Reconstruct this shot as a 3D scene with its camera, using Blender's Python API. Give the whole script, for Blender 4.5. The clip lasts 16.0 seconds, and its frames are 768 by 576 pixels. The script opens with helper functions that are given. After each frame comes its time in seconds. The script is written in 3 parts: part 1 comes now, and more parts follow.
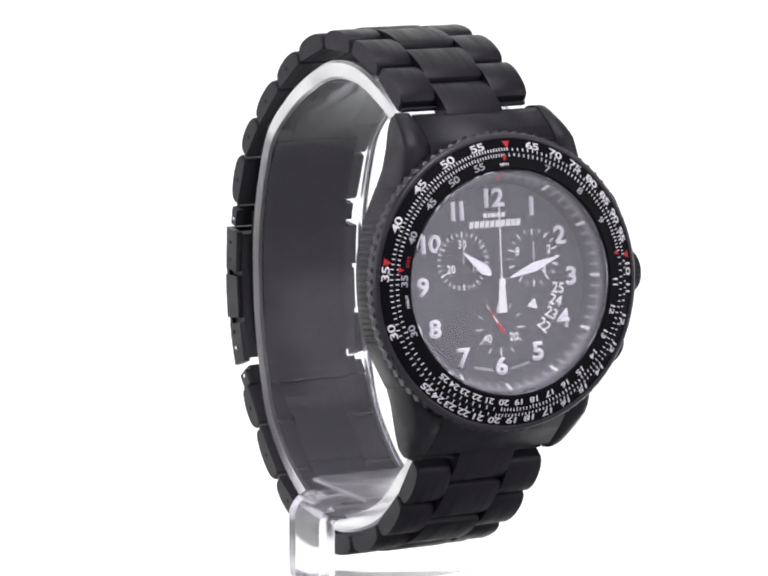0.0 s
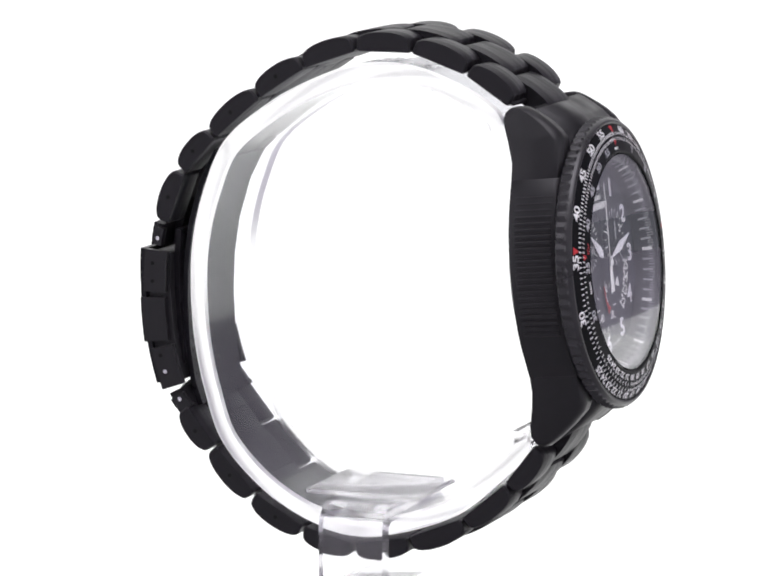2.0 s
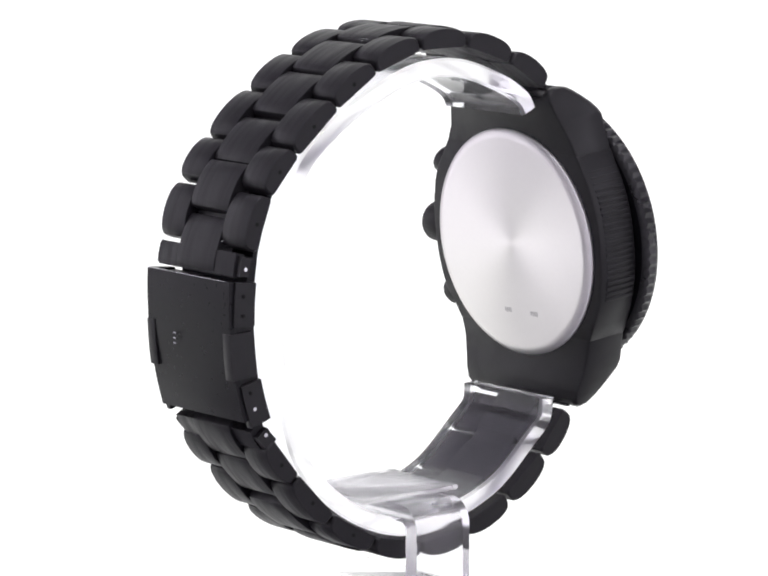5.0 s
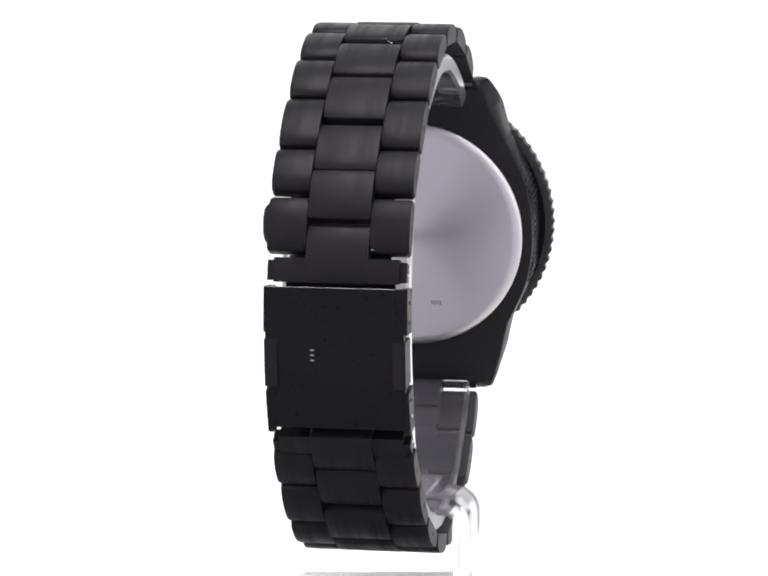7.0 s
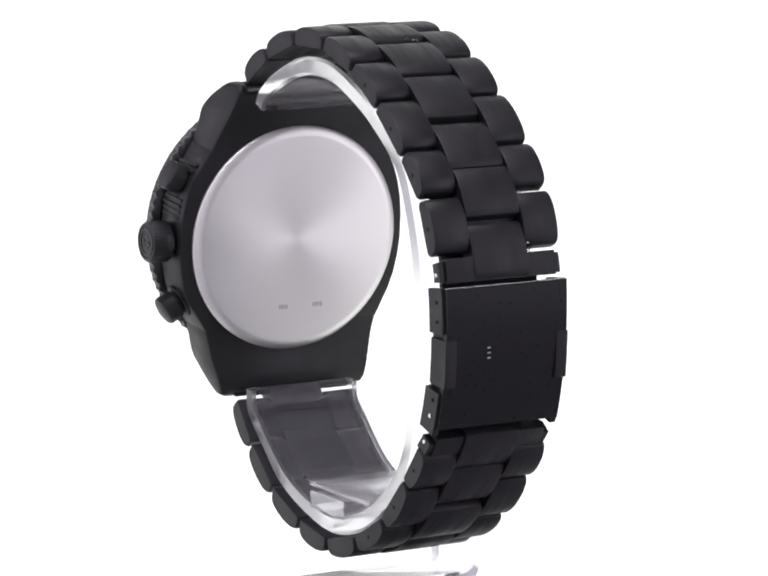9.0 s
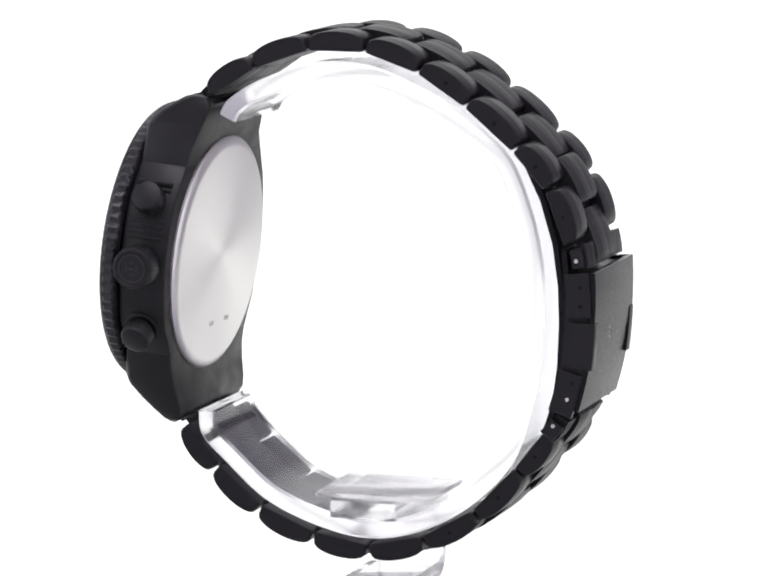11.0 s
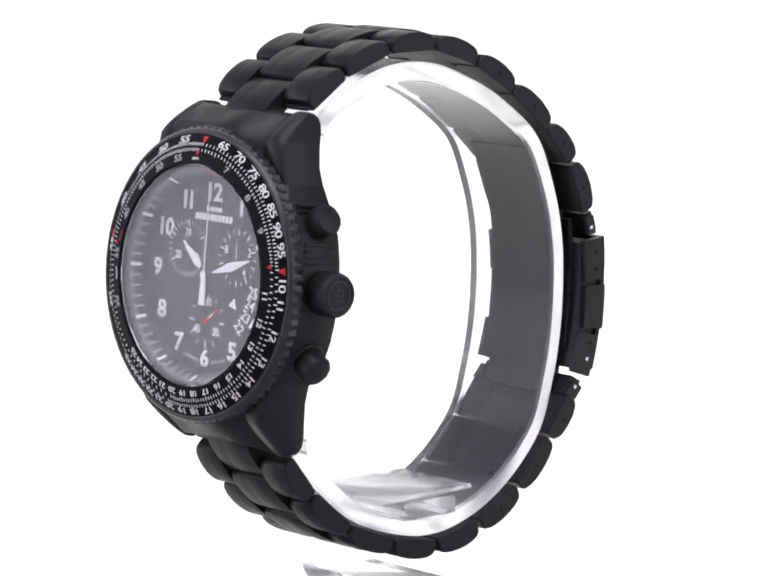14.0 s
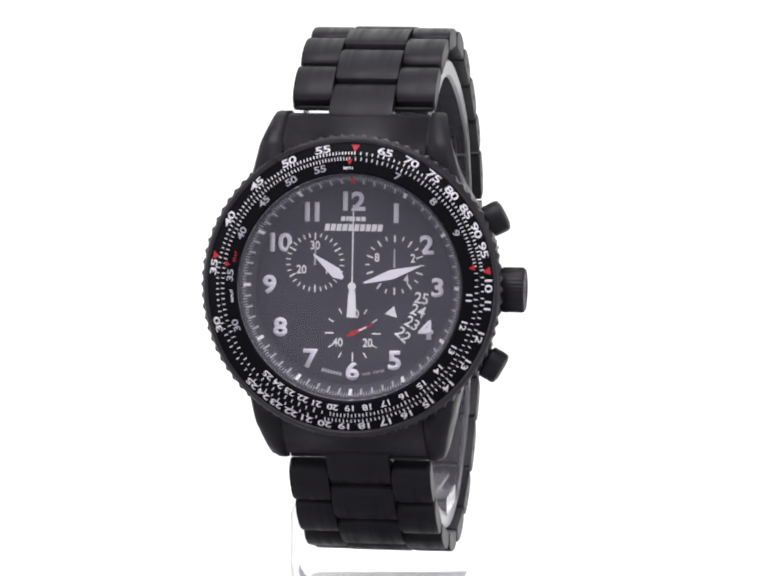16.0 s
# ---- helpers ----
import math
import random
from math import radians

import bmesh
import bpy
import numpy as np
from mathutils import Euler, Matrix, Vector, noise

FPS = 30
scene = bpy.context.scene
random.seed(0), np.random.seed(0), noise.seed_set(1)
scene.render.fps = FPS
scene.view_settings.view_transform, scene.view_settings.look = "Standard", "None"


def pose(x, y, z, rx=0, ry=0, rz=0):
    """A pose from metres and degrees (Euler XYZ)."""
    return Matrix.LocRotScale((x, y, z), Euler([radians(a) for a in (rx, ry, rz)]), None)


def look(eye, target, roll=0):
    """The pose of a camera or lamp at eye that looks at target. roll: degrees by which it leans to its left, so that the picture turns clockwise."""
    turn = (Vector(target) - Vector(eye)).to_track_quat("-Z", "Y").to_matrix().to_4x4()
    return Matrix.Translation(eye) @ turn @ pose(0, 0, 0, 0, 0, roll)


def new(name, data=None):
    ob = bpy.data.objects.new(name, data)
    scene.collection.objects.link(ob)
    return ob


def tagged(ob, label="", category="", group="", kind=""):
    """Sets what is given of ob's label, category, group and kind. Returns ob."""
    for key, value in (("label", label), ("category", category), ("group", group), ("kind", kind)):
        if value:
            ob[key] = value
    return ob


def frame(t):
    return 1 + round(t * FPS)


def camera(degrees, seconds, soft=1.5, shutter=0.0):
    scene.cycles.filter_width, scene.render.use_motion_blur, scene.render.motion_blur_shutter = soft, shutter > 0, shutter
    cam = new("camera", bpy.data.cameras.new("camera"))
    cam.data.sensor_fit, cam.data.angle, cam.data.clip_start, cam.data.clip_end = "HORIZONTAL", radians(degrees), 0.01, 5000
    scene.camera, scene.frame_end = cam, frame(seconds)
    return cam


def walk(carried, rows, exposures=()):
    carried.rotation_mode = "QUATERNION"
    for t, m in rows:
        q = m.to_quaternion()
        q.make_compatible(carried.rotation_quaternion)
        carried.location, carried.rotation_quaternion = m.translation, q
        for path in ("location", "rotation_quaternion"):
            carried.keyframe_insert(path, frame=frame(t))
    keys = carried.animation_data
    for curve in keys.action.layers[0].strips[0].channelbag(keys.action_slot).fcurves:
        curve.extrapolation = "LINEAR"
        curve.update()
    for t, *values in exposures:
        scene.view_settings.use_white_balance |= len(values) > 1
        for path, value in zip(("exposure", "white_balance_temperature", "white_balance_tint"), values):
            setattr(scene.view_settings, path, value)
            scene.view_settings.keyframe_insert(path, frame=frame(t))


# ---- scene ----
MM = 0.001
cam = camera(11.58, 16.0, soft=2.1)
TABLE = 0.050                       # height of the turntable's axis point above the white table
EYE = (-0.00009, -0.6049, 0.0949 + TABLE)
AIM = (EYE[0], EYE[1] + math.cos(0.1556), EYE[2] - math.sin(0.1556))
walk(cam, [(0.0, look(EYE, AIM, -0.16)), (16.0, look(EYE, AIM, -0.16))])

# turntable angle, degrees, every half second
TURN = [27.18, 37.33, 47.48, 57.64, 67.79, 77.99, 88.18, 98.4, 108.61, 118.8, 128.98, 139.16, 149.33, 159.47, 169.55,
        179.64, 189.71, 199.78, 209.85, 219.98, 230.15, 240.31, 250.48, 260.65, 270.84, 281.05, 291.3, 301.56, 311.77,
        321.9, 331.93, 341.74, 351.55]

# ---- light: softboxes at both sides and above, and a glow added to the sweep ----
world = bpy.data.worlds.new("studio")
scene.world = world
world.use_nodes = True
world.node_tree.nodes["Background"].inputs[0].default_value = (0.9, 0.92, 1.0, 1)
world.node_tree.nodes["Background"].inputs[1].default_value = 0.2


def softbox(name, eye, target, sx, sy, watts, colour=(0.95, 0.915, 1.0)):
    lamp = bpy.data.lights.new(name, "AREA")
    lamp.shape, lamp.size, lamp.size_y, lamp.energy, lamp.color = "RECTANGLE", sx, sy, watts, colour
    ob = new(name, lamp)
    ob.matrix_basis = look(eye, target)
    return ob


softbox("softbox_left", (-0.80, -0.02, 0.25), (0, -0.02, 0.06), 1.36, 0.7, 4.1)
softbox("softbox_right", (0.78, -0.36, 0.25), (0, -0.1, 0.06), 0.75, 0.7, 2.9)
softbox("softbox_top", (0.0, -0.25, 1.0), (0, 0, 0.0), 0.9, 0.8, 10.5)

# ---- materials ----


def material(name, colour, rough=0.5, metal=0.0, spec=0.5, grain=0.0, scale=900.0, stretch=(1, 1, 1), var=0.15, **more):
    m = bpy.data.materials.new(name)
    m.use_nodes = True
    nt = m.node_tree
    b = nt.nodes["Principled BSDF"]
    b.inputs["Base Color"].default_value = (*colour, 1)
    b.inputs["Roughness"].default_value, b.inputs["Metallic"].default_value = rough, metal
    b.inputs["Specular IOR Level"].default_value = spec
    for key, value in more.items():
        b.inputs[key.replace("_", " ")].default_value = value
    if grain:
        co = nt.nodes.new("ShaderNodeTexCoord")
        mp = nt.nodes.new("ShaderNodeMapping")
        mp.inputs["Scale"].default_value = stretch
        fine, wide = nt.nodes.new("ShaderNodeTexNoise"), nt.nodes.new("ShaderNodeTexNoise")
        fine.inputs["Scale"].default_value, wide.inputs["Scale"].default_value = scale, scale / 9
        fine.inputs["Detail"].default_value = 4
        nt.links.new(co.outputs["Object"], mp.inputs["Vector"])
        for n in (fine, wide):
            nt.links.new(mp.outputs["Vector"], n.inputs["Vector"])
        ramp = nt.nodes.new("ShaderNodeMapRange")
        ramp.inputs["To Min"].default_value, ramp.inputs["To Max"].default_value = max(rough - var, 0.02), min(rough + var, 1)
        ramp.inputs["From Min"].default_value, ramp.inputs["From Max"].default_value = 0.3, 0.7
        nt.links.new(wide.outputs["Fac"], ramp.inputs["Value"])
        nt.links.new(ramp.outputs["Result"], b.inputs["Roughness"])
        mix = nt.nodes.new("ShaderNodeMix")
        mix.data_type = "RGBA"
        mix.inputs["A"].default_value = (*[c * (1 - var) for c in colour], 1)
        mix.inputs["B"].default_value = (*[min(c * (1 + var), 1) for c in colour], 1)
        nt.links.new(fine.outputs["Fac"], mix.inputs["Factor"])
        nt.links.new(mix.outputs["Result"], b.inputs["Base Color"])
        bump = nt.nodes.new("ShaderNodeBump")
        bump.inputs["Strength"].default_value, bump.inputs["Distance"].default_value = grain, 0.00005
        nt.links.new(fine.outputs["Fac"], bump.inputs["Height"])
        nt.links.new(bump.outputs["Normal"], b.inputs["Normal"])
    return m


LINK = material("black_coated_steel", (0.0118, 0.0111, 0.0128), 0.43, 0.0, 0.22, 0.25, 1500, (6, 0.6, 1), 0.1)
CASE = material("black_satin_case", (0.0115, 0.011, 0.0122), 0.44, 0.0, 0.26, 0.25, 1800, (1, 1, 1), 0.1)
CLASP = material("black_polished_clasp", (0.0098, 0.0094, 0.011), 0.3, 0.0, 0.15, 0.05, 9000, (1, 1, 1), 0.03)
BEZEL = material("black_bezel_print", (0.0035, 0.0035, 0.0045), 0.42, 0.0, 0.07, 0.1, 2500, (1, 1, 1), 0.06)
RIM = material("black_knurled_rim", (0.0125, 0.012, 0.0135), 0.33, 0.0, 0.5, 0.15, 2500, (1, 1, 1), 0.08)
DIAL = material("charcoal_dial", (0.046, 0.046, 0.063), 0.6, 0.0, 0.3, 0.2, 4000, (1, 1, 1), 0.1)
REHAUT = material("charcoal_flange", (0.05, 0.05, 0.062), 0.5, 0.0, 0.3, 0.1, 3000, (1, 1, 1), 0.1)
WHITE = material("white_print", (0.8, 0.8, 0.8), 0.55, 0, 0.3)
PALE = material("pale_grey_print", (0.42, 0.42, 0.45), 0.55, 0, 0.3)
LUME = material("white_lume", (0.8, 0.79, 0.84), 0.5, 0, 0.4)
RED = material("red_print", (0.5, 0.022, 0.03), 0.5, 0, 0.3)
DARK = material("dark_recess", (0.004, 0.004, 0.004), 0.7, 0, 0.2)
PIN = material("bright_steel_pin", (0.75, 0.75, 0.76), 0.25, 1.0)
STEEL = material("brushed_steel_caseback", (0.77, 0.755, 0.745), 0.48, 1.0, 0.5, 0.04, 1600, (1, 1, 1), 0.015, Anisotropic=0.65)
STAMP = material("dull_stamped_steel", (0.45, 0.44, 0.44), 0.55, 1.0)
WORN_GLINT = material("worn_highlight_steel", (0.3, 0.29, 0.3), 0.35, 1.0, 0.5, 0.3, 900, (1, 1, 1), 0.2)
GLASS = material("mineral_crystal", (1, 1, 1), 0.0, 0, 0.5, Transmission_Weight=1.0, IOR=1.45)
ACRYLIC = material("clear_acrylic", (0.95, 0.945, 0.96), 0.14, 0, 0.5, Transmission_Weight=0.97, IOR=1.32)
FROST = material("frosted_acrylic_plate", (0.95, 0.945, 0.96), 0.18, 0, 0.4, Transmission_Weight=0.95, IOR=1.2)
EDGE = material("frosted_acrylic_edge", (0.99, 0.985, 0.995), 0.3, 0, 0.4, Transmission_Weight=0.97, IOR=1.3)
HAZY = material("scuffed_clear_acrylic", (0.965, 0.965, 1.0), 0.07, 0, 0.5, Transmission_Weight=0.984, IOR=1.2)


def turned(m):
    """Brushing in circles round the local z axis."""
    nt = m.node_tree
    tan = nt.nodes.new("ShaderNodeTangent")
    tan.direction_type, tan.axis = "RADIAL", "Z"
    nt.links.new(tan.outputs["Tangent"], nt.nodes["Principled BSDF"].inputs["Tangent"])


turned(STEEL)


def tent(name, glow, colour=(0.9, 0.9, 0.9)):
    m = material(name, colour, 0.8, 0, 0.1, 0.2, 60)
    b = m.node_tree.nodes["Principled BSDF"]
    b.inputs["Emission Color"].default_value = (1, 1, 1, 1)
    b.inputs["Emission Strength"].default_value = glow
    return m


# for the unseen back wall: paler than ROOM to add haze in the crystal
PALE_WALL = material("pale_reflector_wall", (0.7, 0.69, 0.72), 0.8, 0, 0.2, 0.3, 40)
BOARD = material("grey_board", (0.36, 0.355, 0.37), 0.7, 0, 0.2, 0.3, 60)
# dark base plus added glow stands in for an overexposed white background
SWEEP = tent("glowing_white_sweep", 1.0, (0.2, 0.2, 0.2))
ROOM = material("grey_room_wall", (0.5, 0.49, 0.52), 0.8, 0, 0.2, 0.3, 40)

# ---- mesh helpers, in millimetres ----


def part(name, bm, mat, parent=None, label="", at=None, smooth=True):
    bmesh.ops.recalc_face_normals(bm, faces=bm.faces)
    bmesh.ops.scale(bm, vec=(MM, MM, MM), verts=bm.verts)
    me = bpy.data.meshes.new(name)
    bm.to_mesh(me)
    bm.free()
    return put(name, me, mat, parent, label, at, smooth)


def put(name, me, mat, parent=None, label="", at=None, smooth=True):
    if not me.materials:
        me.materials.append(mat)
    if smooth:
        me.shade_smooth()
        me.set_sharp_from_angle(angle=radians(32))
    ob = new(name, me)
    ob.parent = parent
    if at is not None:
        ob.matrix_basis = at
    return tagged(ob, label) if label else ob


def mm(x, y, z, rx=0, ry=0, rz=0):
    return pose(x * MM, y * MM, z * MM, rx, ry, rz)


def prism(profile, x0, x1, bevel=0.25, bm=None):
    """A profile of (s, h) pairs drawn out along x, its side edges eased by a bevel."""
    bm = bm or bmesh.new()
    cs = sum(p[0] for p in profile) / len(profile)
    ch = sum(p[1] for p in profile) / len(profile)
    ext = max(math.hypot(p[0] - cs, p[1] - ch) for p in profile)
    k = 1 - bevel / ext
    rings = []
    for x, f in ((x0, k), (x0 + bevel, 1), (x1 - bevel, 1), (x1, k)):
        rings.append([bm.verts.new((x, cs + (s - cs) * f, ch + (h - ch) * f)) for s, h in profile])
    n = len(profile)
    for a, b in zip(rings, rings[1:]):
        for i in range(n):
            bm.faces.new((a[i], a[(i + 1) % n], b[(i + 1) % n], b[i]))
    bm.faces.new(rings[0][::-1])
    bm.faces.new(rings[-1])
    return bm


def lathe(profile, n=128, closed=True, wave=None):
    """Turn (r, z) pairs round z. wave: change of radius (index of the pair, step)."""
    bm = bmesh.new()
    rings = []
    for k in range(n):
        a = 2 * math.pi * k / n
        rings.append([bm.verts.new(((r + (wave(i, k) if wave else 0)) * math.cos(a),
                                    (r + (wave(i, k) if wave else 0)) * math.sin(a), z)) for i, (r, z) in enumerate(profile)])
    m = len(profile)
    for k in range(n):
        a, b = rings[k], rings[(k + 1) % n]
        for i in range(m if closed else m - 1):
            bm.faces.new((a[i], b[i], b[(i + 1) % m], a[(i + 1) % m]))
    return bm


def disc_stack(profile, n=48):
    """A solid of revolution from (r, z) pairs, capped at both ends."""
    bm = lathe(profile, n, closed=False)
    bm.verts.ensure_lookup_table()
    m = len(profile)
    bm.faces.new([bm.verts[k * m] for k in range(n)])
    bm.faces.new([bm.verts[k * m + m - 1] for k in range(n)])
    return bm


def plate(outline, z0, z1, bm=None):
    """A flat piece with that outline (x, y) between two heights."""
    bm = bm or bmesh.new()
    lo = [bm.verts.new((x, y, z0)) for x, y in outline]
    hi = [bm.verts.new((x, y, z1)) for x, y in outline]
    n = len(outline)
    bm.faces.new(lo[::-1])
    bm.faces.new(hi)
    for i in range(n):
        bm.faces.new((lo[i], lo[(i + 1) % n], hi[(i + 1) % n], hi[i]))
    return bm


def block(x0, x1, y0, y1, z0, z1, bevel=0.0, bm=None):
    own = bmesh.new()
    plate([(x0, y0), (x1, y0), (x1, y1), (x0, y1)], z0, z1, own)
    if bevel:
        bmesh.ops.bevel(own, geom=own.edges[:], offset=bevel, segments=3, affect="EDGES", profile=0.5)
    return own


def polar(r, deg):
    """Dial position: degrees clockwise from twelve."""
    return r * math.sin(radians(deg)), r * math.cos(radians(deg))


TEXTS = {}


def text_mesh(words, height, wide=1.0, bold=0.0, space=1.0):
    key = (words, height, wide, bold, space)
    if key not in TEXTS:
        cu = bpy.data.curves.new("writing", "FONT")
        cu.body, cu.align_x, cu.align_y, cu.resolution_u = words, "CENTER", "CENTER", 3
        cu.offset, cu.space_character = bold, space
        tmp = new("writing", cu)
        bpy.context.view_layer.update()
        me = bpy.data.meshes.new_from_object(tmp.evaluated_get(bpy.context.evaluated_depsgraph_get()))
        bpy.data.objects.remove(tmp)
        ys = [v.co.y for v in me.vertices]
        xs = [v.co.x for v in me.vertices]
        k = height * MM / (max(ys) - min(ys))
        cy, cx = (max(ys) + min(ys)) / 2, (max(xs) + min(xs)) / 2
        for v in me.vertices:
            v.co = ((v.co.x - cx) * k * wide, (v.co.y - cy) * k, 0)
        bm = bmesh.new()
        bm.from_mesh(me)
        res = bmesh.ops.extrude_face_region(bm, geom=bm.faces[:])
        bmesh.ops.translate(bm, vec=(0, 0, 0.03 * MM), verts=[g for g in res["geom"] if isinstance(g, bmesh.types.BMVert)])
        bm.to_mesh(me)
        bm.free()
        TEXTS[key] = me
    return TEXTS[key]


def writing(name, words, height, mat, parent, at, wide=1.0, bold=0.02, space=1.0):
    me = text_mesh(words, height, wide, bold, space)
    if me.materials and me.materials[0] != mat:
        me = me.copy()
        me.materials.clear()
    return put(name, me, mat, parent, "", at, smooth=False)


# ---- the glowing white sweep, unseen board and walls ----


def setting():
    bm = bmesh.new()
    prof = [(0.004, 0.0), (0.45, 0.0)] + [(0.45 + 0.35 * math.sin(a), 0.35 - 0.35 * math.cos(a))
                                          for a in np.linspace(0.1, math.pi / 2, 14)] + [(0.8, 1.3)]
    rows = [[bm.verts.new((x * 1000, y * 1000, z * 1000)) for y, z in prof] for x in (-0.36, 0.36)]
    for i in range(len(prof) - 1):
        bm.faces.new((rows[0][i], rows[1][i], rows[1][i + 1], rows[0][i + 1]))
    bmesh.ops.solidify(bm, geom=bm.faces[:], thickness=4)
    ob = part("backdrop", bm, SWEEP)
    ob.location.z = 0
    tagged(ob, "seamless white sweep with an added glow, under and behind the watch", "backdrop", kind="structure")
    for name, box in (("wall_left", (-1250, -1230, -760, 900, -20, 1350)), ("wall_right", (1230, 1250, -760, 900, -20, 1350)),
                      ("floor", (-1250, 1250, -760, 900, -60, -40)), ("wall_back", (-1250, 1250, 900, 920, -20, 1370)), ("ceiling", (-1250, 1250, -760, 900, 1350, 1370))):
        tagged(part(name, block(*box), PALE_WALL if name == "wall_back" else ROOM, smooth=False), "unseen plain studio wall beside the sweep", "wall", kind="structure")
    # unseen board, added so the lower links mirror grey instead of glow
    tagged(part("table", block(-360, 360, -90, 450, -40, -0.4), BOARD, smooth=False), "unseen grey board added under and before the sweep, darkens the lower links", "table", kind="structure")
    tagged(part("wall_front", block(-1250, 1250, -780, -760, -20, 1370), ROOM, smooth=False),
           "dim grey wall behind the camera", "wall", kind="structure")


setting()

# ---- the wristwatch ----
watch = tagged(new("wristwatch"), "black steel chronograph wristwatch with slide-rule bezel on an acrylic stand", "watch")
watch.empty_display_size = 0.02
TILT = 5.8
CASE_AT = mm(0.64, -36.3, 6.0, 90 - TILT, 0, 0)       # x to three o'clock, y to twelve, z out of the dial
MID = 0.64                                             # the bracelet's middle line

# -- case --


def case_body():
    """Lofted from six to twelve: place along the case, front, back, half width."""
    top = [(26.45, -5.6, -7.0, 12.7), (26.25, -4.8, -8.0, 13.15), (25.6, -3.7, -8.8, 13.45), (24.6, -2.3, -9.1, 13.75), (23.4, -0.8, -8.9, 14.15),
           (22.2, 0.3, -8.6, 14.5), (21.2, 0.9, -8.3, 14.8), (18.0, 0.9, -7.5, 15.6), (15.6, 0.9, -7.4, 16.3), (15.45, 0.9, -7.4, 16.3)]
    waist = [(15.3, 0.9, -7.4, 16.5), (13.0, 0.9, -7.4, 17.6), (10.5, 0.9, -7.4, 18.8), (8.0, 0.9, -7.4, 19.65), (5.0, 0.9, -7.4, 20.3), (2.0, 0.9, -7.4, 20.6)]
    low = [(-a, f, b, w) for a, f, b, w in waist[::-1]] + [(-15.45, 0.9, -7.4, 16.3), (-15.6, 0.9, -7.4, 16.3), (-18.0, 0.9, -7.5, 15.7),
           (-20.2, 0.8, -7.9, 15.25), (-21.4, 0.3, -8.2, 14.95), (-23.4, -1.7, -8.8, 14.4), (-25.2, -3.9, -9.0, 13.95), (-26.4, -5.5, -8.5, 13.5),
           (-27.0, -6.5, -7.6, 12.4)]
    bm = bmesh.new()
    rings = []
    for y, f, b, w in top + waist + low:
        c = min(0.55, (f - b) * 0.25)
        d = c * 0.3
        g = w + 1.0 * max(0.0, min(1.0, (14.2 - abs(y)) / 4))          # crown guards on one flank
        k = c * 2.2                                                     # wider facet along the front
        n = 0.9 * max(0.0, min(1.0, (y - 16) / 4))                      # upper lugs narrow towards the back
        sec = [(g - n, b + c), (g, f - k), (g - k * 0.25, f - k * 0.45), (g - k, f), (-w + k, f), (-w + k * 0.25, f - k * 0.45), (-w, f - k),
               (-w + n, b + c), (-w + n + d, b + d), (-w + n + c, b), (g - n - c, b), (g - n - d, b + d)]
        rings.append([bm.verts.new((x, y, z)) for x, z in sec])
    n = len(rings[0])
    for a, b in zip(rings, rings[1:]):
        for k in range(n):
            bm.faces.new((a[k], a[(k + 1) % n], b[(k + 1) % n], b[k]))
    bm.faces.new(rings[0])
    bm.faces.new(rings[-1][::-1])
    return bm


def hollowed(ob, cutter):
    """Cut one solid out of another, once and for all."""
    mod = ob.modifiers.new("hollow", "BOOLEAN")
    mod.operation, mod.object, mod.solver = "DIFFERENCE", cutter, "EXACT"
    bpy.context.view_layer.update()
    me = bpy.data.meshes.new_from_object(ob.evaluated_get(bpy.context.evaluated_depsgraph_get()))
    ob.modifiers.clear()
    ob.data = me
    bpy.data.objects.remove(cutter)


case = part("case", case_body(), CASE, watch, "satin black steel case with short lugs", CASE_AT)
hollowed(case, part("cutter", disc_stack([(0.01, -0.62), (17.25, -0.62), (17.25, 6), (0.01, 6)], 96), CASE, watch, "", CASE_AT))
for y0, y1, z in ((25.2, 29.7, -4.6), (-29.7, -26.3, -4.4)):     # slots between the lugs
    hollowed(case, part("cutter", block(-10.9, 10.9, y0, y1, -12, z), CASE, watch, "", CASE_AT))
for s in (-1, 1):                                     # fine grooves that set the lugs off the hood
    for prof in ([(19.0, 0.9), (21.2, 0.9), (22.2, 0.3), (23.4, -0.8), (24.6, -2.3), (25.6, -3.7), (27.2, -6.5)],
                 [(-19.0, 0.9), (-20.2, 0.8), (-21.4, 0.3), (-23.4, -1.7), (-25.2, -3.9), (-27.6, -7.2)]):
        cut = [(y, z - 0.45) for y, z in prof] + [(y, z + 1.2) for y, z in prof[::-1]]
        hollowed(case, part("cutter", prism(cut, s * 10.95 - 0.14, s * 10.95 + 0.14, 0.01), CASE, watch, "", CASE_AT))
for s in (-1, 1):                                     # ribbed flanks
    for k in range(23):
        y = 12.6 - k * 0.95
        if s > 0 and not (k < 2 or 5 < k < 10):
            continue
        x = 20.65 - max(abs(y) - 1, 0) * 0.07 - max(abs(y) - 6, 0) * 0.22 - max(abs(y) - 9, 0) * 0.2
        part("rib", block(x - 0.2, x + 1.12, y - 0.28, y + 0.28, -6.2, -0.2, 0.1) if s > 0 else
             block(-x - 0.12, -x + 1.2, y - 0.28, y + 0.28, -6.2, -0.2, 0.1), CASE, case)
part("caseback", disc_stack([(0.01, -7.2), (19.2, -7.2), (19.2, -7.75), (18.9, -8.1), (17.9, -8.45), (17.5, -8.5), (0.01, -8.5)], 96),
     STEEL, watch, "round brushed steel caseback", CASE_AT @ mm(0.3, -0.45, 0))
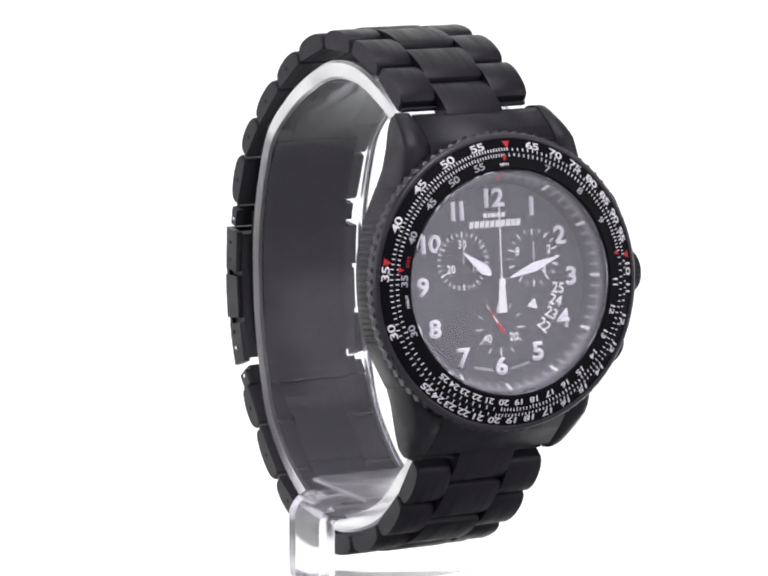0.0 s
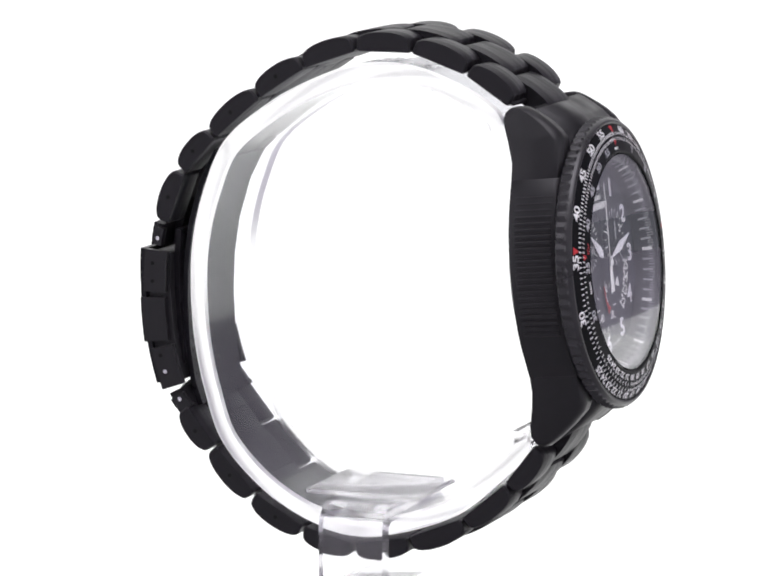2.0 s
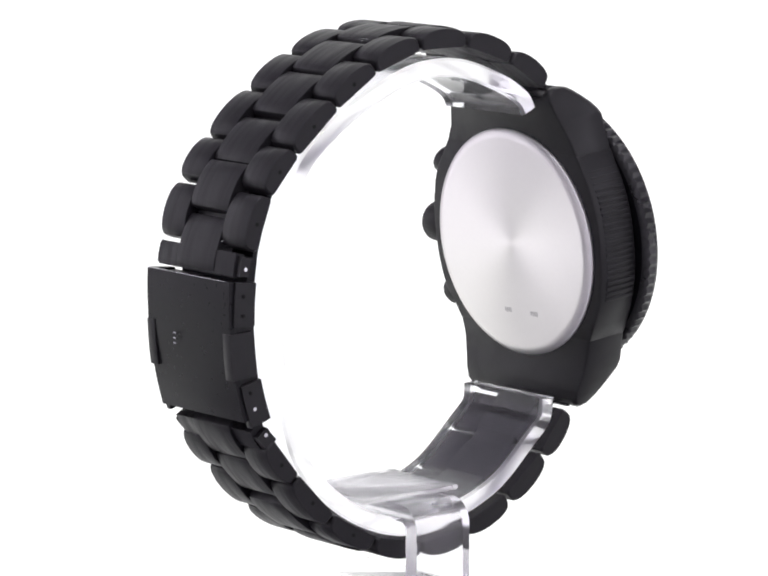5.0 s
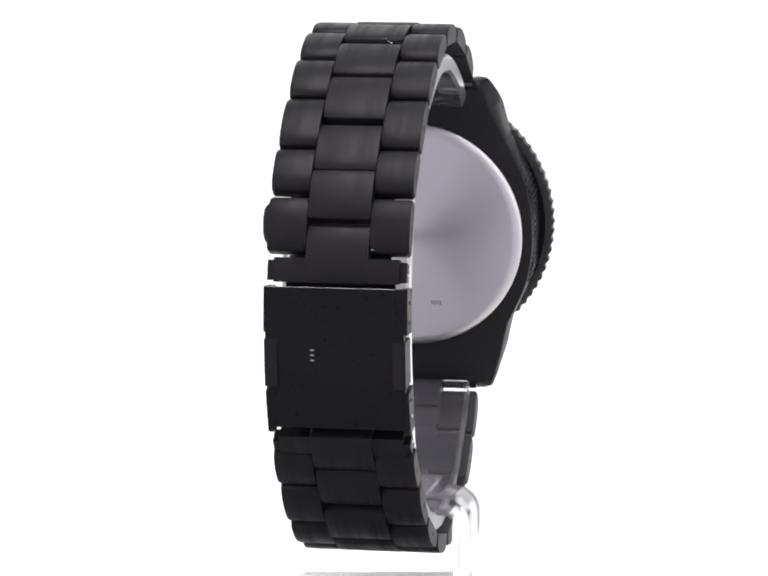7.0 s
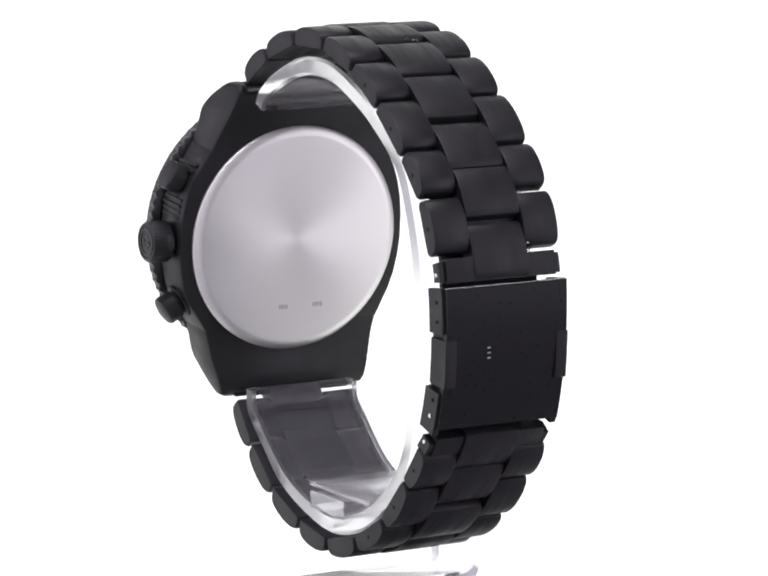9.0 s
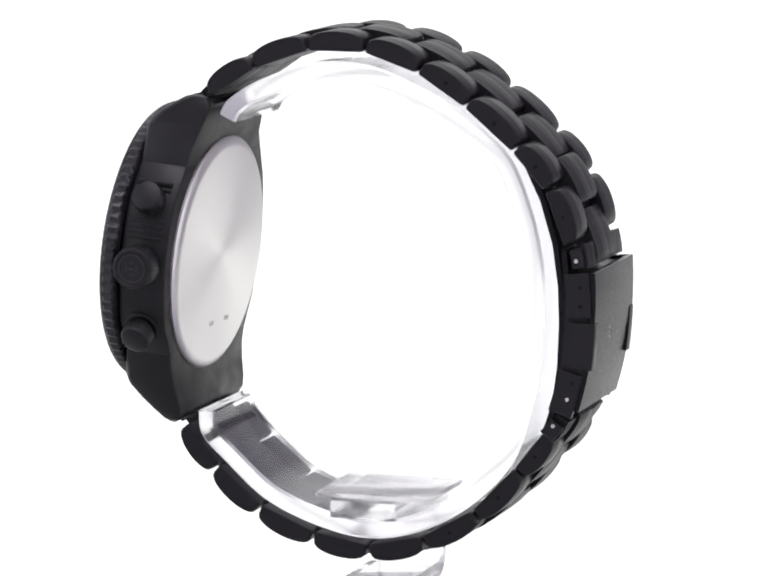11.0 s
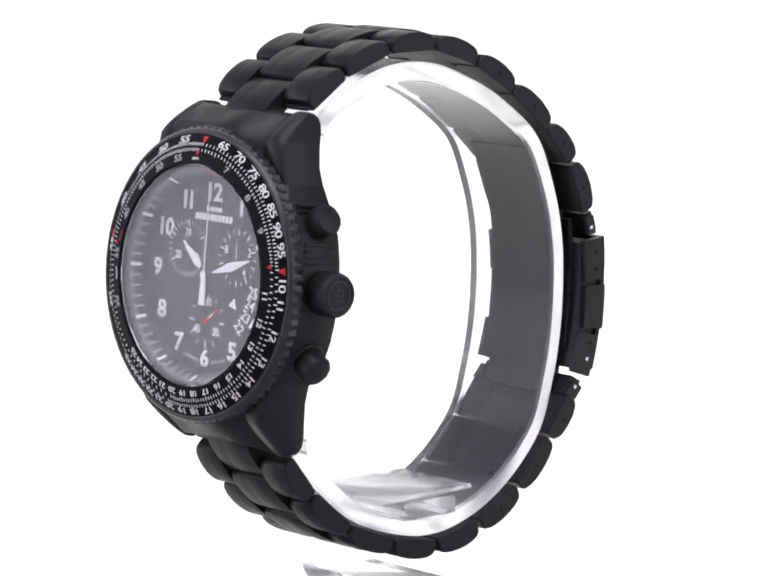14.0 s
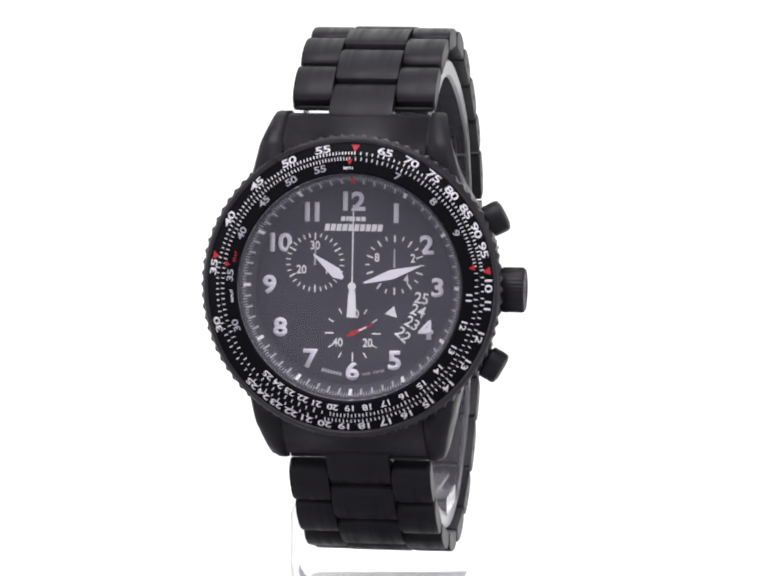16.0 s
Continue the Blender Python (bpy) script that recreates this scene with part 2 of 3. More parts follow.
for k, w in ((-4.1, 1.9), (2.4, 1.7)):                 # worn stamping on the caseback
    for q in range(4):
        part("stamp", block(k - w / 2 + q * w / 4, k - w / 2 + (q + 0.7) * w / 4, -12.5 + 0.1 * (q % 2), -11.7, -8.52, -8.47), STAMP, watch, at=CASE_AT, smooth=False)

# -- bezel, flange, dial, crystal --
TEETH = 84


def bezel_wave(i, k):
    return 0.0 if i not in (3, 4) else (0.0, -0.2, -0.42, -0.2)[k % 4]


bezel = part("bezel", lathe([(19.85, 0.5), (21.6, 0.75), (22.6, 1.0), (23.1, 1.3), (23.1, 2.65), (22.75, 2.9), (22.68, 3.25), (22.4, 3.55), (22.1, 3.62),
                             (21.85, 3.5), (21.8, 3.42), (19.95, 4.35), (19.85, 4.2)],
                            TEETH * 4, True, bezel_wave), BEZEL, watch, "black rotating bezel with coin edge and white scale", CASE_AT)
bezel.data.materials.append(RIM)
for f in bezel.data.polygons:
    if math.hypot(f.center.x, f.center.y) > 21.85 * MM:
        f.material_index = 1
ring = part("inner_ring", lathe([(17.2, 0.3), (19.8, 0.3), (19.8, 4.3), (19.7, 4.4), (17.45, 4.85), (17.2, 4.7)], 160),
            BEZEL, watch, "black fixed slide-rule ring", CASE_AT)
part("flange", lathe([(15.0, 0.12), (17.18, 0.12), (17.18, 3.6), (17.0, 3.6)], 128), REHAUT, watch, "sloped charcoal minute flange", CASE_AT)
part("crystal", disc_stack([(0.01, 3.75), (17.1, 3.75), (17.15, 4.5), (16.95, 4.72), (12, 4.76), (0.01, 4.78)], 96), GLASS, watch,
     "clear flat mineral crystal", CASE_AT).visible_shadow = False
dial = part("dial", disc_stack([(0.01, -0.6), (17.1, -0.6), (17.1, 0.0), (0.01, 0.0)], 96), DIAL, watch, "charcoal chronograph dial", CASE_AT)

# -- slide-rule scales: angle runs with the logarithm --


def rule(x, off):
    return 360 * math.log10(x / 60) + off


def on_cone(r, deg, r0, z0, r1, z1, flip=0):
    """A pose lying on the cone through (r0, z0) and (r1, z1), its y outwards."""
    z = z0 + (z1 - z0) * (r - r0) / (r1 - r0) + 0.015
    x, y = polar(r, deg)
    slope = math.degrees(math.atan2(z1 - z0, r1 - r0))
    return mm(x, y, z, 0, 0, -deg) @ pose(0, 0, 0, slope, 0, flip)


OUT = (19.95, 4.35, 21.8, 3.42)
INN = (17.45, 4.85, 19.7, 4.4)


def ticks(name, marks, cone, mat, parent):
    bm = bmesh.new()
    for deg, ra, rb, w in marks:
        m = on_cone((ra + rb) / 2, deg, *cone)
        h = (rb - ra) / 2
        vs = []
        for z in (0, 0.03):
            for x, y in ((-w / 2, -h), (w / 2, -h), (w / 2, h), (-w / 2, h)):
                vs.append(bm.verts.new((m @ Vector((x * MM, y * MM, z * MM))) / MM))
        bm.faces.new(vs[4:])
        for i in range(4):
            bm.faces.new((vs[i], vs[(i + 1) % 4], vs[4 + (i + 1) % 4], vs[4 + i]))
    return part(name, bm, mat, parent, smooth=False)


def scale_marks():
    xs = [(10 + 0.2 * i, i % 5 == 0) for i in range(50)] + [(20 + 0.5 * i, i % 2 == 0) for i in range(20)]
    xs += [(30 + 0.5 * i, i % 10 == 0) for i in range(60)] + [(60 + i, i % 5 == 0) for i in range(40)]
    return xs


for words in [str(v) for v in (55, 50, 45, 40, 35, 30)] + [str(v) for v in range(25, 10, -1)] + ["10"] + [str(v) for v in range(95, 60, -5)]:
    v = float(words)
    d = rule(v, 1.7) if words != "10" else rule(10.45, 1.7)
    h = 1.22 if v >= 30 or v == 10 else 1.05
    writing("numeral", words, h, WHITE, bezel, on_cone(21.1, d, *OUT), 1.6, 0.018, 0.92)
ticks("graduation", [(rule(v, 1.7), 20.0, 20.5 + 0.15 * big, 0.17) for v, big in scale_marks()], OUT, WHITE, bezel)
ticks("graduation", [(rule(v, -0.4), 19.15 - 0.12 * big, 19.65, 0.15) for v, big in scale_marks()], INN, WHITE, ring)
for words in [str(v) for v in (55, 50, 45, 40, 35, 30)] + [str(v) for v in range(25, 10, -1)] + ["7", "8", "9"]:
    v = float(words) * (10 if len(words) == 1 else 1)
    writing("numeral", words, 1.05 if v >= 30 else 0.92, PALE if v >= 30 else WHITE, ring, on_cone(18.3, rule(v, -1.0), *INN), 1.45, 0.015, 0.92)
for words, d, mat in (("MPH", -1, WHITE), ("STAT", -76, RED), ("NAUT", -95, WHITE)):
    writing("writing", words, 0.45, mat, ring, on_cone(18.0, d, *INN), 1.2)
for parent, cone, d, r in ((bezel, OUT, 1.7, 20.95), (bezel, OUT, 82.3, 20.95), (bezel, OUT, -77.8, 20.95), (ring, INN, -0.4, 18.9),
                           (ring, INN, 80.0, 18.9), (ring, INN, -80.3, 18.9)):
    k = 0.62 if cone is OUT else 0.45
    part("red_triangle", plate([(-k, k), (0, -k), (k, k)], 0, 0.035), RED, parent, at=on_cone(r, d, *cone), smooth=False)

# -- dial furniture --
FLANGE = (15.0, 0.12, 17.0, 3.6)
ticks("five_minute_marks", [(30 * k, 15.2, 16.9, 0.5) for k in range(1, 12)], FLANGE, WHITE, dial)
ticks("twelve_mark", [(0, 15.2, 16.9, 0.7)], FLANGE, RED, dial)
ticks("minute_marks", [(6 * k, 15.2, 16.9, 0.3) for k in range(60) if k % 5] +
      [(6 * k + 1.5 * q, 15.9, 16.9, 0.13) for k in range(60) for q in (1, 2, 3)], FLANGE, PALE, dial)
for k, words in enumerate("12 1 2 3 4 5 6 7 8 9 10 11".split()):
    x, y = polar(12.9, 30 * k)
    writing("hour_numeral", words, 2.95, LUME, dial, mm(x, y, 0.03), 1.12, 0.035, 0.68 if words == "11" else 0.92)
for k, w in enumerate((0.62, 0.3, 0.85, 0.62, 0.62)):      # the maker's name, as plain bars
    x = (-2.05, -1.25, -0.8, 0.25, 1.05)[k] + w / 2
    part("mark_bar", block(x - w / 2 + 0.06, x + w / 2 + 0.1, 9.85, 10.55, 0.02, 0.05), WHITE, dial, smooth=False)
for k in range(10):                                   # the model line, as plain slanted bars
    part("mark_bar", plate([(x + k * 0.9, y) for x, y in ((-4.55, 8.35), (-3.82, 8.35), (-3.62, 9.4), (-4.35, 9.4))], 0.02, 0.05),
         WHITE, dial, smooth=False)
for k in range(7):                                    # a trade mark, as plain bars
    part("mark_bar", block(-0.17, 0.17, -0.25, 0.25, 0.02, 0.05), PALE, dial, at=mm(-4.55 + 0.45 * k, -12.87 - 0.095 * k, 0, 0, 0, -12), smooth=False)
writing("writing", "WR 100M", 0.5, PALE, dial, mm(3.2, -13.15, 0.03, 0, 0, 12), 1.25)


def subdial(x, y, r, n, big, names, ticklen=0.7):
    bm = bmesh.new()
    for k in range(n):
        ln = ticklen * (1.5 if k % big == 0 else 1)
        w = 0.24 if k % big == 0 else 0.18
        a = 360 * k / n
        m = mm(*polar(r - ln / 2, a), 0.02, 0, 0, -a)
        vs = [bm.verts.new((m @ Vector((px * MM, py * MM, 0.07 * MM))) / MM) for px, py in
              ((-w / 2, -ln / 2), (w / 2, -ln / 2), (w / 2, ln / 2), (-w / 2, ln / 2))]
        bm.faces.new(vs)
    sub = part("subdial", disc_stack([(0.01, 0.0), (r + 0.15, 0.0), (r + 0.15, 0.075), (0.01, 0.075)], 64), DIAL, dial, at=mm(x, y, 0))
    part("subdial_marks", bm, WHITE, sub, smooth=False)
    for words, px, py in names:
        writing("numeral", words, 1.35, WHITE, sub, mm(px, py, 0.085), 0.85, 0.02)


subdial(-5.9, 3.5, 4.5, 30, 5, (("30", 0, 2.6), ("20", -2.1, -1.1), ("10", 2.3, -1.1)))
subdial(6.3, 3.3, 4.5, 20, 2, (("8", -2.7, 1.1), ("2", 2.8, 1.1), ("4", 1.8, -2.1)))
subdial(0.0, -7.2, 4.3, 12, 3, (("60", 0.2, 3.0), ("40", -2.3, -1.4), ("20", 2.3, -1.4)), 0.9)
for words, a in (("25", 99), ("24", 109.5), ("23", 121), ("22", 133)):      # date arc
    x, y = polar(10.6, a)
    writing("date_numeral", words, 1.75, WHITE, dial, mm(x, y, 0.03, 0, 0, 90 - a), 0.95, 0.02)
part("date_pointer", plate([(-0.95, -0.75), (1.0, -0.75), (0.05, 0.85)], 0.02, 0.06), WHITE, dial, at=mm(6.0, -3.7, 0, 0, 0, -16), smooth=False)

# -- pointers --


def hand(name, outline, z, mat, angle, at=(0, 0), label="", hub=0.0):
    bm = plate(outline, z, z + 0.12)
    if hub:
        plate([polar(hub, 15 * k) for k in range(24)], z + 0.1, z + 0.3, bm)
    return part(name, bm, mat, watch, label, CASE_AT @ mm(*at, 0, 0, 0, -angle), smooth=False)


hand("hour_hand", [(-0.25, 1.9), (0.25, 1.9), (0.85, 3.2), (0.1, 7.7), (-0.1, 7.7), (-0.85, 3.2)][::-1], 0.75, LUME, -52, label="white-filled hour hand")
hand("minute_hand", [(-0.12, 1.8), (0.12, 1.8), (0.75, 6.3), (0.08, 10.9), (-0.08, 10.9), (-0.75, 6.3)][::-1], 1.0, LUME, 72.5, label="white-filled minute hand")
hand("chronograph_hand", [(-0.25, 0.3), (-0.55, -1.2), (-0.72, -4.7), (0.72, -4.7), (0.55, -1.2), (0.25, 0.3), (0.09, 0.6), (0.09, 12.4),
                          (-0.09, 12.4), (-0.09, 0.6)], 1.3, WHITE, 0.5, label="thin white centre seconds hand with counterweight", hub=0.62)
hand("minute_counter_hand", [(-0.16, -0.4), (0.16, -0.4), (0.09, 3.0), (-0.09, 3.0)], 0.3, PALE, 2, (-5.9, 3.5))
hand("hour_counter_hand", [(-0.16, -0.4), (0.16, -0.4), (0.09, 2.5), (-0.09, 2.5)], 0.3, PALE, 0, (6.3, 3.3))
SMALL_AT = CASE_AT @ mm(0, -7.2, 0)
small_hand = hand("small_seconds_hand", [(-0.2, -0.9), (0.2, -0.9), (0.24, 0.6), (0.2, 1.9), (0.07, 3.6), (-0.07, 3.6), (-0.2, 1.9), (-0.24, 0.6)], 0.3, RED, 0, (0, -7.2),
                  "small red running seconds hand", hub=0.4)

part("lume", plate([(-0.14, 1.1), (0.14, 1.1), (0.09, 2.4), (-0.09, 2.4)], 0.43, 0.47), LUME, small_hand, "pale filling of the small hand", smooth=False)

# -- crown and pushers --


def turned_part(name, profile, x, y, deg, z, label, wave=None, n=48):
    bm = lathe(profile, n, False, wave)
    bm.verts.ensure_lookup_table()
    m = len(profile)
    bm.faces.new([bm.verts[k * m + m - 1] for k in range(n)])
    return part(name, bm, CASE, watch, label, CASE_AT @ mm(x, y, z, 0, 0, deg) @ pose(0, 0, 0, 0, 90, 0))


turned_part("crown", [(1.8, -1), (1.8, 1.2), (3.2, 1.3), (3.45, 1.6), (3.45, 4.6), (3.15, 5.0), (2.75, 5.05), (2.6, 4.9), (0.01, 4.9)], 20.9, -0.3, 0, -3.4,
            "knurled black screw crown", lambda i, k: -0.16 if i in (3, 4) and k % 2 else 0, 72)
CROWN_END = CASE_AT @ mm(25.8, -0.3, -3.4, 0, 90, 0)
part("crown_ring", lathe([(2.05, -0.05), (2.3, -0.05), (2.3, 0.12), (2.05, 0.12)], 48), RIM, watch, at=CROWN_END)
for x, y, w, h in ((0.0, -0.9, 0.28, 0.9), (-0.85, 0.0, 0.85, 0.26), (0.0, 0.0, 0.28, 0.9), (0.85, 0.0, 0.85, 0.26), (0.0, 0.9, 0.28, 0.9)):
    part("crown_emblem", block(x - h / 2, x + h / 2, y - w / 2, y + w / 2, -0.05, 0.1, 0.04), RIM, watch, at=CROWN_END)
for y, deg in ((10.6, 27), (-12.0, -29)):
    turned_part("pusher", [(2.95, -1), (2.95, 1.0), (2.75, 1.15), (2.0, 1.2), (2.0, 1.5), (2.35, 1.6), (2.5, 1.8), (2.5, 3.75), (2.3, 4.15), (1.8, 4.35), (0.01, 4.4)], 18.7, y * 0.87, deg, -3.4,
                "round black chronograph pusher")

# -- bracelet --
TOP = [(-25.1, 31.3), (-17.8, 36.1), (-8.7, 39.25), (0.65, 39.25), (9.5, 36.2), (17.3, 31.1), (25.15, 24.4), (30.5, 18.35), (33.7, 9.95)]
LOW = [(30.6, -19.5), (25.6, -25.8), (18.65, -33.1), (10.1, -37.95), (1.0, -39.85), (-8.1, -38.35), (-17.2, -34.6), (-24.5, -28.45),
       (-29.65, -21.75)]


def dome(length, low, high, n=12):
    h = length / 2
    pts = [(h - 0.35, 0), (h, 0.3)]
    for k in range(n + 1):
        s = h * math.cos(math.pi * k / n)
        pts.append((s * (1 - 0.0), low + (high - low) * math.sin(math.pi * k / n) ** 0.8))
    pts += [(-h, 0.3), (-h + 0.35, 0)]
    out = []
    for q in pts:
        if not out or math.hypot(q[0] - out[-1][0], q[1] - out[-1][1]) > 0.02:
            out.append(q)
    return out


def along(y, z, dy, dz, lift=0.0, mid=MID):
    k = math.hypot(dy, dz)
    dy, dz = dy / k, dz / k
    m = Matrix(((1, 0, 0, mid * MM), (0, dy, -dz, (y - dz * lift) * MM), (0, dz, dy, (z + dy * lift) * MM), (0, 0, 0, 1)))
    return m


def chain(joints, ends, mid):
    for (y0, z0), (y1, z1) in zip(joints, joints[1:]):
        ln = math.hypot(y1 - y0, z1 - z0)
        at = along((y0 + y1) / 2, (z0 + z1) / 2, y1 - y0, z1 - z0, 0, mid)
        for a, b in ((-11.05, -4.98), (4.98, 11.05)):
            part("outer_link", prism(dome(ln - 0.3, 1.5, 3.25), a, b, 0.3), LINK, watch, at=at)
        if y0 + y1 > 18:                                   # pin holes of the adjustable links
            for sx in (-1, 1):
                part("pin_hole", disc_stack([(0.01, 0), (0.34, 0), (0.34, 0.04), (0.01, 0.04)], 12), DARK, watch,
                     at=at @ mm(sx * 11.06, 0.2, 1.5, 0, 90 * sx, 0), smooth=False)
        part("link_bar", prism(dome(ln * 0.8, 0.8, 1.2, 6), -5.2, 5.2, 0.1), LINK, watch, at=at)
    for i in ends:
        p0, p1, p2 = joints[max(i - 1, 0)], joints[i], joints[min(i + 1, len(joints) - 1)]
        ln = math.hypot(p2[0] - p0[0], p2[1] - p0[1]) * (0.5 if 0 < i < len(joints) - 1 else 1.0)
        part("middle_link", prism(dome(ln - 0.25, 2.0, 3.1), -4.85, 4.85, 0.22), LINK, watch, at=along(*p1, p2[0] - p0[0], p2[1] - p0[1], -0.1, mid))


for y, z in ((-25.6, 31.9), (-31.0, -21.4)):
    part("spring_bar", disc_stack([(0.25, -10.8), (0.38, -10.4), (0.38, 10.4), (0.25, 10.8)], 16), CASE, watch, "", mm(MID, y, z, 0, 90, 0))
chain(TOP, range(0, len(TOP)), 0.64)
chain(LOW, range(0, len(LOW)), 0.6)

# -- folding clasp --


def bow(points, thick):
    """A curved strip: the points, and the same offset outwards."""
    inner, outer = [], []
    for i, (y, z) in enumerate(points):
        a, b = points[max(i - 1, 0)], points[min(i + 1, len(points) - 1)]
        dy, dz = b[0] - a[0], b[1] - a[1]
        k = math.hypot(dy, dz)
        inner.append((y, z))
        outer.append((y - dz / k * thick, z + dy / k * thick))
    return inner + outer[::-1]


def arc(y0, z0, y1, z1, sag, n=10):
    dy, dz = y1 - y0, z1 - z0
    k = math.hypot(dy, dz)
    return [(y0 + dy * t - dz / k * sag * 4 * t * (1 - t), z0 + dz * t + dy / k * sag * 4 * t * (1 - t)) for t in np.linspace(0, 1, n)]


def strip(name, pts, thick, half, mat, parent, label="", bevel=0.25, at=None):
    bm = prism(bow(pts, thick), -half, half, 0.01)
    edges = [e for e in bm.edges if len(e.link_faces) == 2 and e.calc_face_angle(0) > 0.6]
    bmesh.ops.bevel(bm, geom=edges, offset=bevel, segments=2, affect="EDGES", profile=0.5)
    return part(name, bm, mat, parent, label, at or mm(MID, 0, 0))


clasp = strip("clasp_cover", arc(37.85, 5.9, 35.25, -16.0, 1.0), 0.9, 10.75, CLASP, watch, "polished black folding clasp cover")
strip("clasp_body", arc(33.8, 5.2, 31.9, -15.6, 0.6), 3.8, 10.2, CASE, watch)
for s in (-1, 1):
    for z0, z1, y0, y1 in ((5.5, -1.2, 37.75, 38.15), (-9.6, -16.0, 37.0, 35.15)):
        strip("side_plate", arc(y0 - 3.9, z0, y1 - 3.9, z1, 0.1, 5), 3.9, 0.55, CASE, clasp, at=mm(s * 10.6, 0, 0))
    strip("push_button", arc(34.45, -2.0, 33.9, -9.0, 0.1, 5), 4.35, 1.0, CASE, clasp, at=mm(s * 9.95, 0, 0))
    for y, z in ((36.4, 3.6), (36.5, 0.6), (35.2, -11.6), (34.4, -14.2)):
        part("pin", disc_stack([(0.01, 0), (0.32, 0), (0.32, 0.1), (0.01, 0.1)], 12), PIN if z < -13 else DARK, clasp,
             at=mm(s * 11.15, y, z, 0, 90 * s, 0))
for y0, z0, y1, z1, th in ((35.0, 9.8, 35.6, 6.35, 1.7), (32.2, -16.9, 30.4, -19.6, 2.4)):
    end = strip("end_link", arc(y0, z0, y1, z1, 0.1, 4), th, 9.75, LINK, watch, bevel=0.5)
    for sx in (-1, 1):
        strip("tab", arc(y0 - 0.5, z0 - 0.6, y1 - 0.5, z1 + 0.1, 0.1, 4), th, 0.7, CASE, end, bevel=0.3, at=mm(sx * 10.1, 0, 0))
        part("pin", disc_stack([(0.01, 0), (0.34, 0), (0.34, 0.04), (0.01, 0.04)], 12), PIN, end,
             at=mm(sx * 10.83, (y0 + y1) / 2 + th * 0.5 - 0.5, (z0 + z1) / 2 - 0.4, 0, 90 * sx, 0), smooth=False)
strip("fold_blade", [(26.1, 21.9), (28.8, 16.3), (30.8, 9.5), (31.7, 3.0), (31.9, -3.0), (31.6, -10.0), (30.7, -16.0), (29.4, -19.8)], 0.9, 7.5,
      CLASP, watch, "thin black folding blade inside the clasp", 0.15)
strip("fold_blade", [(32.5, 9.0), (32.9, 4.0), (32.8, -4.0), (32.0, -13.0)], 0.9, 8.5, CLASP, watch, "", 0.15)
# bright strips: worn steel, with the clasp edges' highlight built in
part("worn_highlight", block(-10.2, 10.2, -0.07, 0.07, -0.05, 0.05, 0.03), PIN, clasp, at=mm(MID, 38.62, 5.93))
part("worn_highlight", block(-9.6, 9.0, -0.05, 0.05, -0.05, 0.05, 0.03), WORN_GLINT, clasp, at=mm(MID, 36.0, -16.02))
for x0, x1 in ((-1.2, -0.3), (-0.1, 1.0)):
    part("worn_highlight", block(x0, x1, -0.06, 0.06, -0.2, 0.2, 0.05), WORN_GLINT, watch, at=mm(MID, 37.0, 9.0))
for k in range(5):                                    # worn engraved mark on the cover, as plain bars
    part("mark_bar", block(-0.28, 0.28, -0.12, 0.12, 0, 0.03), PALE if k < 3 else DARK, clasp,
         at=mm(3.4 - 0.75 * (k // 3), 39.0 - 0.012 * k, -3.6 - 0.8 * (k % 3), 94, 0, 180), smooth=False)


def worn_spots():
    """Tiny bright chips where the black coating has worn off the links."""
    rng = random.Random(7)
    bm = bmesh.new()
    for a, b, n in ((TOP[2], TOP[3], 3), (TOP[3], TOP[4], 7), (TOP[7], TOP[8], 9)):
        d = Vector((b[0] - a[0], b[1] - a[1])).normalized()
        for _ in range(n):
            t = rng.uniform(0.35, 0.6) if n < 9 else 0.93
            x = rng.uniform(-3.5, -1.0) if n == 7 else rng.uniform(1, 3) if n == 3 else rng.choice((-5.3, 5.3, -0.7, 0.2, 0.9, 0.4, -5.6))
            h = 3.02 if n < 9 else 2.75
            y, z = a[0] + (b[0] - a[0]) * t - d.y * h, a[1] + (b[1] - a[1]) * t + d.x * h
            r = rng.uniform(0.06, 0.13)
            vs = [bm.verts.new((x + r * math.cos(q) * 1.3, y + d.x * r * math.sin(q), z + d.y * r * math.sin(q))) for q in np.linspace(0, 2 * math.pi, 6)[:5]]
            top = bm.verts.new((x, y - d.y * 0.05, z + d.x * 0.05))
            for k in range(5):
                bm.faces.new((vs[k], vs[(k + 1) % 5], top))
    return bm


tagged(part("worn_spots", worn_spots(), PIN, watch, "bright steel chips in the worn coating", mm(MID, 0, 0)), kind="stuff")

# ---- the clear acrylic stand ----
stand = tagged(new("display_stand"), "clear acrylic watch stand with an open cuff on a flat foot", "watch stand")


def smooth_path(pts, n=7):
    """A Catmull-Rom line through the points."""
    out = []
    for k in range(1, len(pts) - 2):
        a, b, c, d = (Vector(p) for p in pts[k - 1:k + 3])
        for t in np.linspace(0, 1, n, endpoint=False):
            out.append(0.5 * (2 * b + (c - a) * t + (2 * a - 5 * b + 4 * c - d) * t * t + (3 * b - a - 3 * c + d) * t ** 3))
    return out


